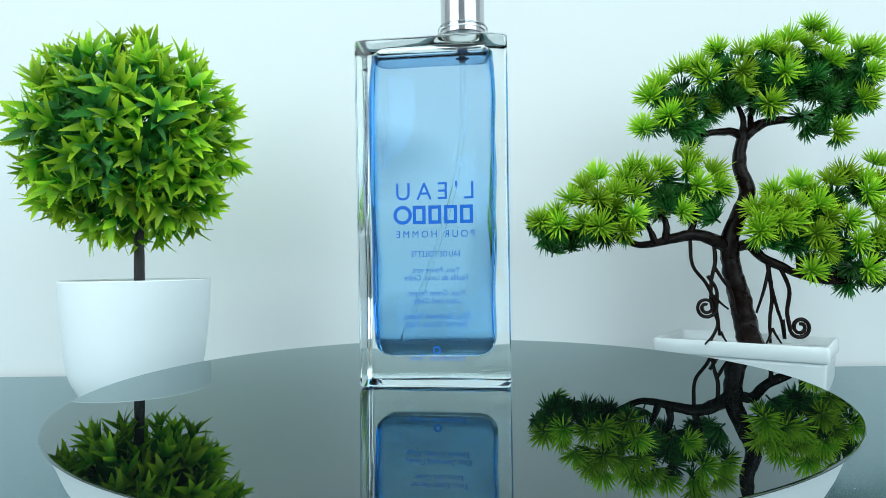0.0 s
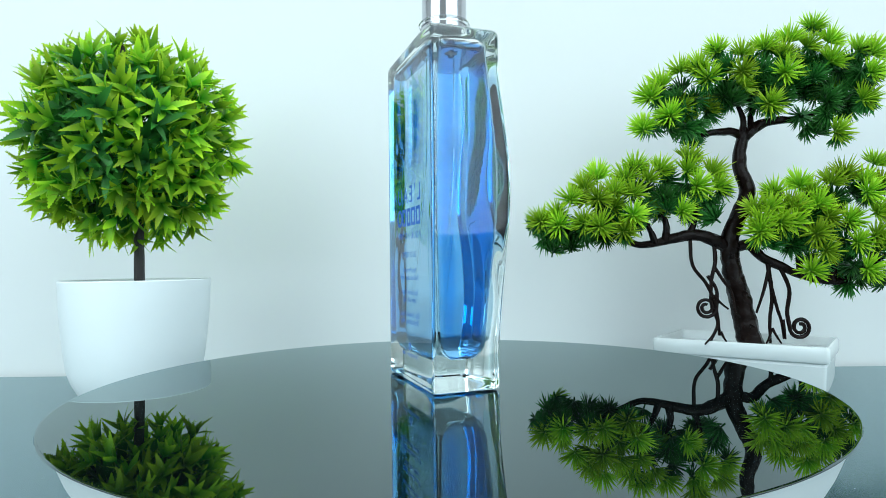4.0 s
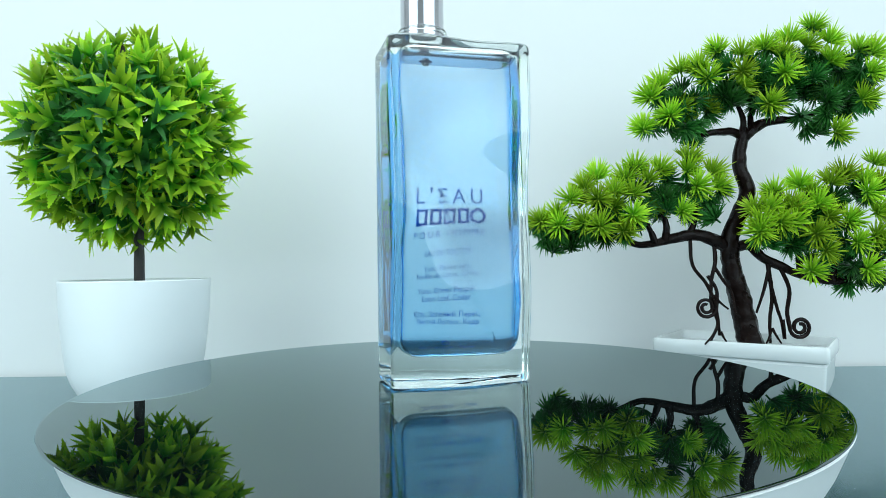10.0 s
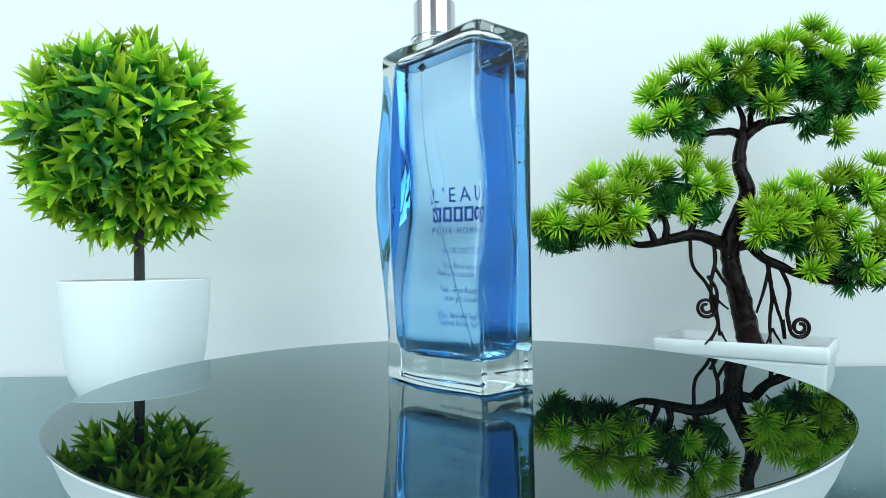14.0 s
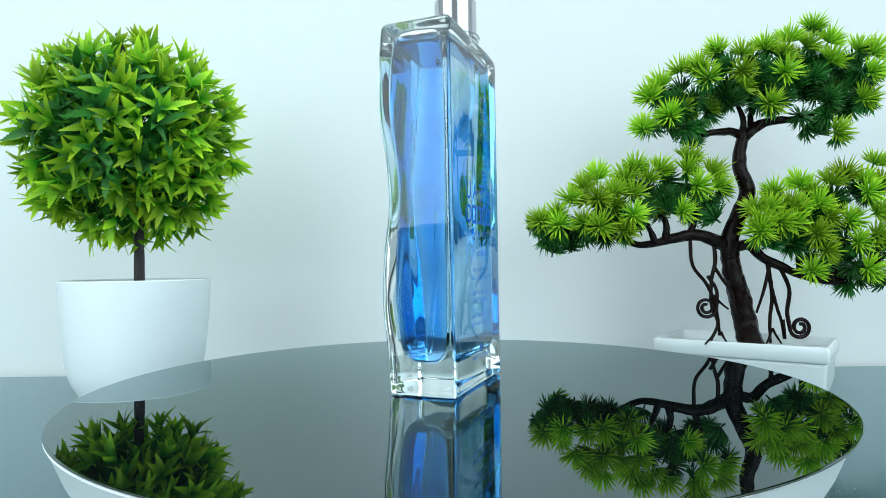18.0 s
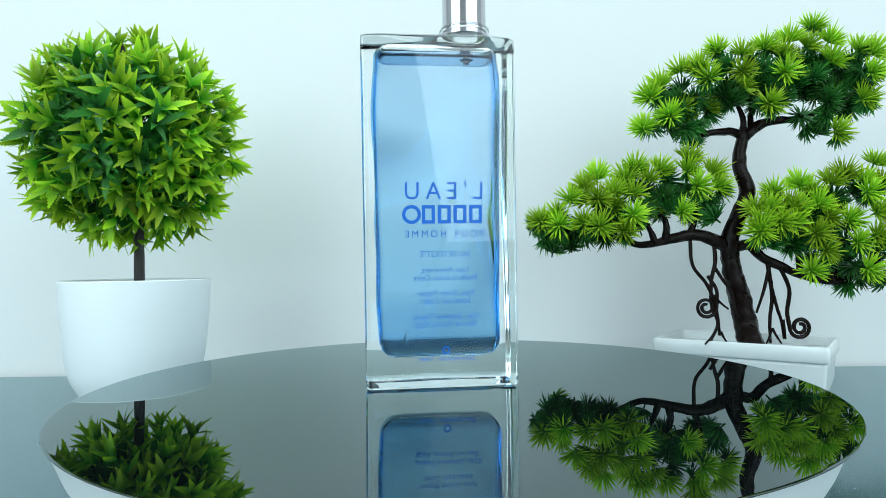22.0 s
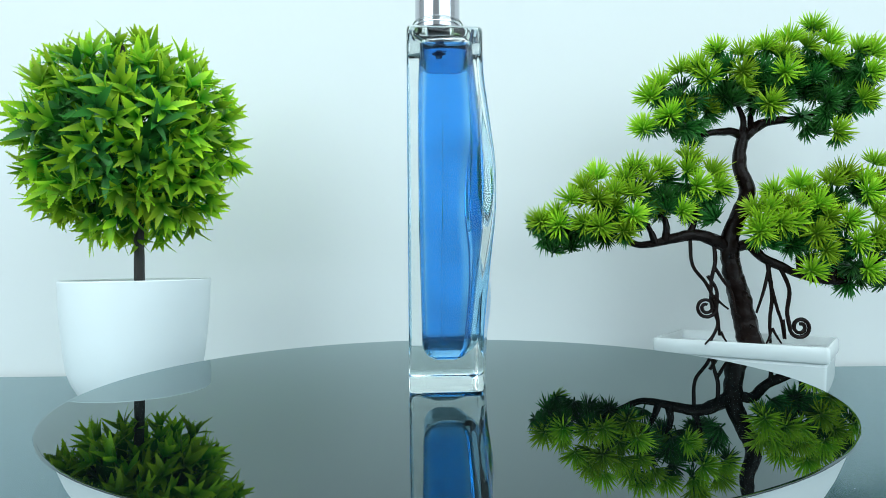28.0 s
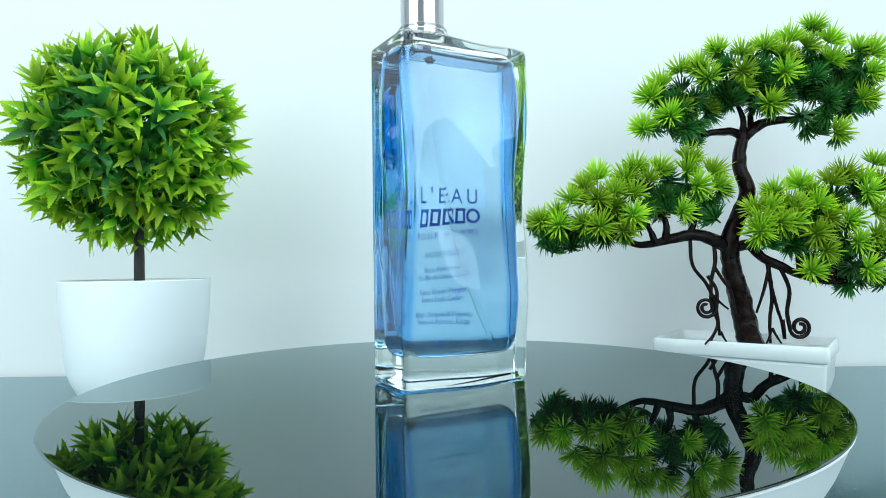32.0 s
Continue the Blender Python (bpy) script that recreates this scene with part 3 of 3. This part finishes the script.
BRANCHES = (
    ([(-0.008, 0, 0.110), (-0.022, -0.002, 0.117), (-0.039, -0.004, 0.120), (-0.060, -0.004, 0.115), (-0.074, -0.002, 0.113), (-0.084, 0.002, 0.117)], 0.0054, 0.0018),
    ([(0.005, 0, 0.192), (-0.005, 0, 0.196), (-0.018, -0.002, 0.195), (-0.030, -0.004, 0.194), (-0.045, -0.004, 0.204)], 0.0036, 0.0014),
    ([(0.005, 0, 0.191), (0.015, 0, 0.200), (0.027, -0.002, 0.203), (0.042, -0.002, 0.204), (0.053, -0.004, 0.207), (0.074, -0.004, 0.221)], 0.0042, 0.0015),
    ([(-0.006, 0, 0.110), (0.006, 0, 0.112), (0.017, -0.002, 0.102), (0.033, -0.006, 0.093), (0.049, -0.008, 0.087), (0.068, -0.008, 0.085), (0.083, -0.006, 0.092), (0.104, -0.006, 0.104)], 0.0042, 0.0016),
    ([(0.004, 0, 0.192), (0.003, -0.003, 0.205), (-0.004, -0.004, 0.220)], 0.0026, 0.0013),
    ([(0.010, 0, 0.196), (0.013, 0.004, 0.212), (0.022, 0.004, 0.228)], 0.0024, 0.0012),
    ([(-0.039, -0.004, 0.120), (-0.035, -0.004, 0.128), (-0.034, -0.006, 0.142)], 0.0026, 0.0014),
    ([(-0.056, -0.005, 0.116), (-0.056, -0.006, 0.127), (-0.060, -0.006, 0.142)], 0.0032, 0.0014),
    ([(-0.064, -0.006, 0.114), (-0.068, -0.006, 0.124), (-0.076, -0.006, 0.140)], 0.0026, 0.0014),
    ([(-0.080, 0.001, 0.115), (-0.094, 0.000, 0.121), (-0.108, 0.000, 0.129)], 0.0024, 0.0013),
    ([(0.040, -0.007, 0.090), (0.038, -0.008, 0.104), (0.034, -0.008, 0.122)], 0.0026, 0.0014),
    ([(0.062, -0.008, 0.085), (0.064, -0.008, 0.098), (0.066, -0.006, 0.110)], 0.0026, 0.0014),
)
for i, (line, r0, r1) in enumerate(BRANCHES):
    part("branch", tube(line, r0, r1, 6, 10, 0.25, seed=i), BARK, bonsai)


def curl(cx, cz, r, turns, start, sign, y):
    pts = []
    for i in range(int(turns * 10) + 1):
        a = radians(start) + sign * i * math.pi / 5
        q = r * (1 - 0.72 * i / (turns * 10))
        pts.append((cx + q * math.cos(a), y, cz + q * math.sin(a)))
    return pts


ROOTS = (
    ([(-0.038, -0.004, 0.117), (-0.0375, -0.006, 0.098), (-0.029, -0.008, 0.085), (-0.024, -0.009, 0.073), (-0.021, -0.008, 0.060), (-0.019, -0.006, 0.047)], 0.0014, 0.0011),
    ([(-0.020, -0.002, 0.114), (-0.021, -0.006, 0.100), (-0.025, -0.008, 0.086), (-0.025, -0.008, 0.068), (-0.021, -0.008, 0.056), (-0.027, -0.008, 0.042)], 0.0016, 0.0011),
    ([(-0.022, -0.006, 0.097), (-0.016, -0.008, 0.086), (-0.011, -0.009, 0.078), (-0.009, -0.010, 0.063)], 0.0014, 0.0009),
    ([(-0.0275, -0.008, 0.090), (-0.0215, -0.008, 0.080)] + curl(-0.0295, 0.0675, 0.0076, 1.8, 0, -1, -0.009), 0.0013, 0.0012),
    ([(0.020, -0.004, 0.100), (0.014, -0.006, 0.080), (0.007, -0.008, 0.063)], 0.0015, 0.0009),
    ([(0.018, -0.004, 0.098), (0.0195, -0.006, 0.075), (0.0165, -0.008, 0.058), (0.0165, -0.008, 0.041)], 0.0016, 0.0010),
    ([(0.019, -0.006, 0.082), (0.022, -0.008, 0.066), (0.025, -0.008, 0.056), (0.0265, -0.008, 0.044)], 0.0013, 0.0010),
    ([(0.025, -0.006, 0.097), (0.031, -0.008, 0.080), (0.0285, -0.009, 0.064)] + curl(0.0372, 0.0525, 0.0080, 1.8, 170, 1, -0.010), 0.0015, 0.0013),
)
for i, (line, r0, r1) in enumerate(ROOTS):
    part("aerial_root", tube(line, r0, r1, 5, 8, 0.15, seed=20 + i), BARK, bonsai, "thin dark aerial root")

# forked root ends and stubs
for x, z, dx, dz in ((-0.0195, 0.050, 0.004, -0.008), (-0.0215, 0.054, -0.010, -0.013), (-0.0105, 0.066, 0.005, -0.006), (0.0175, 0.052, 0.006, -0.011), (0.0165, 0.050, -0.004, -0.009), (-0.024, 0.076, 0.010, -0.010), (0.0255, 0.058, 0.001, -0.014)):
    part("root_tip", tube([(x, -0.009, z), (x + 0.4 * dx, -0.010, z + 0.5 * dz), (x + dx, -0.010, z + dz)], 0.0011, 0.0006, 3, 6), BARK, bonsai)
# knots on the trunk
for x, y, z, r in ((-0.0005, -0.0066, 0.0765, 0.0026), (0.0035, -0.0078, 0.053, 0.0018), (-0.0085, -0.0055, 0.104, 0.0022), (0.0035, -0.0052, 0.139, 0.0016)):
    part("knot", lathe([(0, 0.0004), (0.35 * r, 0.0003), (0.6 * r, 0.0012), (0.8 * r, 0.0014), (r, 0.0006), (1.1 * r, -0.0012)], 14), BARK, bonsai).matrix_local = pose(x, y, z, 90)


def tuft_mesh(rng, material, count=56, reach=0.0156):
    """A tuft of stiff needles that fan out from one point about +z."""
    bm = bmesh.new()
    for i in range(count):
        c = 1 - 0.86 * ((i + 0.5) / count) ** 0.9
        a = i * 2.399963 + rng.uniform(-0.2, 0.2)
        s = math.sqrt(max(0.0, 1 - c * c))
        d = Vector((s * math.cos(a), s * math.sin(a), c + 0.05)).normalized()
        length = reach * rng.uniform(0.8, 1.08) * (0.82 + 0.18 * c)
        o = d.orthogonal().normalized()
        p = d.cross(o)
        w = 0.00068
        root = [bm.verts.new(d * 0.002 + q * w) for q in (o, -0.5 * o + 0.87 * p, -0.5 * o - 0.87 * p)]
        mid = [bm.verts.new(d * length * 0.7 + q * w * 0.8) for q in (o, -0.5 * o + 0.87 * p, -0.5 * o - 0.87 * p)]
        tip = bm.verts.new(d * length + Vector((0, 0, rng.uniform(-0.001, 0.001))))
        for k in range(3):
            j = (k + 1) % 3
            bm.faces.new((root[k], root[j], mid[j], mid[k]))
            bm.faces.new((mid[k], mid[j], tip))
    tube([(0, 0, 0.003), (0, 0, 0.0), (0, 0, -0.004)], 0.0007, 0.0007, 2, 5, bm=bm)
    me = bpy.data.meshes.new("needle_tuft")
    bm.to_mesh(me)
    bm.free()
    me.materials.append(material)
    return me


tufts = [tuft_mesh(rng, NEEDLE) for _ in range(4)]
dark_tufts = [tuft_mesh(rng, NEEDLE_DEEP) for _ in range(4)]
# each pad: bright yellow-green tufts (across, up in millimetres, how far the tuft faces outwards) and dark green ones,
# whose colour also holds the pad's inner shade
TOP_LIGHT = [(59, 279, 0.15), (72, 267, 0.3), (40, 269, 0.2), (22, 263, 0.2), (3, 241, 0.95), (4, 259, 0.3), (-17, 261, 0.25), (-44, 247, 0.15), (-24, 239, 0.7), (36, 257, 0.4), (37, 241, 0.9), (24, 217, 1.0), (-59, 235, 0.3), (-68, 225, 0.5), (-73, 202, 0.6), (95, 260, 0.2), (106, 257, 0.4), (103, 240, 0.8), (-54, 210, 0.7), (76, 196, 0.9), (73, 252, 0.4), (-30, 248, 0.3), (56, 263, 0.4), (97, 221, 0.7)]
TOP_DARK = [(-21, 221), (-34, 218), (-11, 224), (-43, 206), (-31, 196), (-5, 231), (17, 236), (57, 239), (62, 249), (47, 225), (72, 225), (85, 233), (93, 216), (83, 208), (61, 203), (54, 194), (66, 213), (31, 227), (9, 214), (-38, 193), (-63, 196), (12, 250), (-10, 246), (51, 251), (83, 249), (-19, 206), (-53, 222), (-44, 232), (23, 243), (-1, 223), (6, 229), (25, 232), (40, 234), (63, 229), (77, 239), (91, 242)]
LEFT_LIGHT = [(-105, 169, 0.2), (-84, 168, 0.2), (-104, 148, 0.95), (-75, 176, 0.2), (-55, 173, 0.35), (-34, 182, 0.15), (-35, 171, 0.5), (-15, 169, 0.35), (-12, 158, 0.6), (-28, 156, 0.9), (-78, 156, 0.4), (-77, 136, 1.0), (-39, 138, 0.9), (-103, 129, 0.9), (-126, 151, 0.5), (-85, 125, 0.9), (-117, 150, 0.4), (-115, 161, 0.3), (-150, 134, 0.6), (-137, 140, 0.4), (-117, 132, 0.8), (-136, 129, 0.9), (-65, 167, 0.3), (-93, 157, 0.4)]
LEFT_DARK = [(-23, 136), (-50, 162), (-46, 150), (-63, 148), (-95, 139), (-120, 125), (-132, 133), (-110, 122), (-90, 144), (-34, 131), (-68, 160), (-139, 114), (-130, 120), (-25, 146), (-66, 141), (-50, 144), (-101, 119), (-86, 133), (-142, 125), (-132, 123), (-139, 118), (-147, 129)]
RIGHT_LIGHT = [(42, 161, 0.2), (23, 155, 0.25), (7, 141, 0.6), (42, 143, 0.6), (13, 131, 0.8), (28, 129, 0.9), (53, 156, 0.3), (58, 146, 0.4), (79, 168, 0.2), (102, 177, 0.2), (93, 164, 0.3), (96, 151, 0.8), (82, 132, 0.7), (55, 120, 1.0), (102, 119, 0.9), (95, 94, 0.9), (50, 94, 0.9), (107, 161, 0.4), (69, 163, 0.3), (104, 137, 0.8), (11, 122, 0.9), (118, 173, 0.3), (119, 147, 0.6), (114, 123, 0.8), (119, 102, 0.9), (87, 116, 0.7), (37, 131, 0.8), (66, 133, 0.8), (62, 108, 0.9), (110, 112, 0.8), (33, 143, 0.5), (20, 142, 0.6)]
RIGHT_DARK = [(73, 80), (36, 110), (43, 115), (71, 113), (86, 104), (64, 97), (23, 117), (73, 146), (86, 153), (77, 92), (31, 119), (61, 134), (103, 102), (89, 85), (68, 151), (51, 134), (115, 92), (64, 122)]


def crown(light, dark, thick, fill):
    cx = sum(p[0] for p in light) / len(light) / 1000
    for x, z, face in light:
        y = -thick * (0.25 + 0.7 * face) * rng.uniform(0.8, 1.1)
        lean = max(-0.6, min(0.6, (x / 1000 - cx) * 9))
        plant_tuft(x / 1000, y, z / 1000, Vector((lean + rng.uniform(-.15, .15), -face - 0.15, 1.05 - face + rng.uniform(-.1, .15))), tufts, rng.uniform(0.95, 1.12))
        # the darker needles under bright tufts; the pad's shaded underside is partly in their colour
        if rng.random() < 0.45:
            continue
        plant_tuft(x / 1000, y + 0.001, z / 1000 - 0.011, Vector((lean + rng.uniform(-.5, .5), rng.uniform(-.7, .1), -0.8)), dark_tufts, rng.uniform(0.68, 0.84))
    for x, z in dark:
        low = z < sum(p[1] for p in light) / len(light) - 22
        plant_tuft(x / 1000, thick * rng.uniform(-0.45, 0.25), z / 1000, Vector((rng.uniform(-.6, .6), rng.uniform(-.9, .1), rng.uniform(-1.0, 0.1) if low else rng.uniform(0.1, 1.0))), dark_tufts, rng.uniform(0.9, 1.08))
    for i in range(fill):
        a, b = rng.choice(dark + [p[:2] for p in light]), rng.choice(dark)
        while math.hypot(a[0] - b[0], a[1] - b[1]) > 34:
            a, b = rng.choice(dark + [p[:2] for p in light]), rng.choice(dark)
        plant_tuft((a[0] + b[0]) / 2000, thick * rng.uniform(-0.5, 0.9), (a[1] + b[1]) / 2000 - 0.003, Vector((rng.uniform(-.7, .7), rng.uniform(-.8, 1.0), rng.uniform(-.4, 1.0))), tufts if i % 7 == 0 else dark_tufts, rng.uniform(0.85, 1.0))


def plant_tuft(x, y, z, d, choice, size):
    """A tuft whose middle shows at x, z of the tree's plane, set y before or behind it."""
    d, near = d.normalized(), 1 + y / BON[1]
    t = new("needle_tuft", rng.choice(choice))
    t.parent, t.matrix_local = bonsai, Matrix.Translation(((BON[0] + x) * near - BON[0] - d.x * 0.0075, y, (z - EYE_Z) * near + EYE_Z - d.z * 0.0075)) @ turn_to(d, rng.uniform(0, 360)) @ Matrix.Scale(size, 4)
    # the woody twig under it bends down towards the limbs
    base = t.matrix_local.translation
    if choice is tufts or rng.random() < 0.4:
        part("twig", tube([base + d * 0.001, base - d * 0.006, base - d * 0.010 + Vector((0, 0.004, -0.010)), base + Vector((rng.uniform(-.006, .006), 0.004 - 0.6 * y, -0.028))], 0.0007, 0.0013, 3, 6), BARK, bonsai)


crown(TOP_LIGHT, TOP_DARK, 0.030, 80)
crown(LEFT_LIGHT, LEFT_DARK, 0.028, 30)
crown(RIGHT_LIGHT, RIGHT_DARK, 0.028, 32)


# ---- movement ----
def heading(t):
    return 3.0109 - 2 * math.pi * t / 22.88 + 0.012 * math.cos(2 * math.pi * (t - 1.0) / 22.88)


def turned(t, ox, oy, z):
    a = heading(t)
    return pose(AXIS[0] + ox * math.cos(a) - oy * math.sin(a), AXIS[1] + ox * math.sin(a) + oy * math.cos(a), z, 0, 0, math.degrees(a))


def motions():
    times = [i * 1.0 for i in range(33)]
    # the bottle leans by a fraction of a degree
    walk(bottle, [(t, turned(t, 0.00365, 0.00105, TOP + 0.0004) @ pose(0, 0, 0, 0.213, 0.174)) for t in times])
    walk(plate, [(t, turned(t, -0.00091, 0.00075, 0.0)) for t in times])


motions()
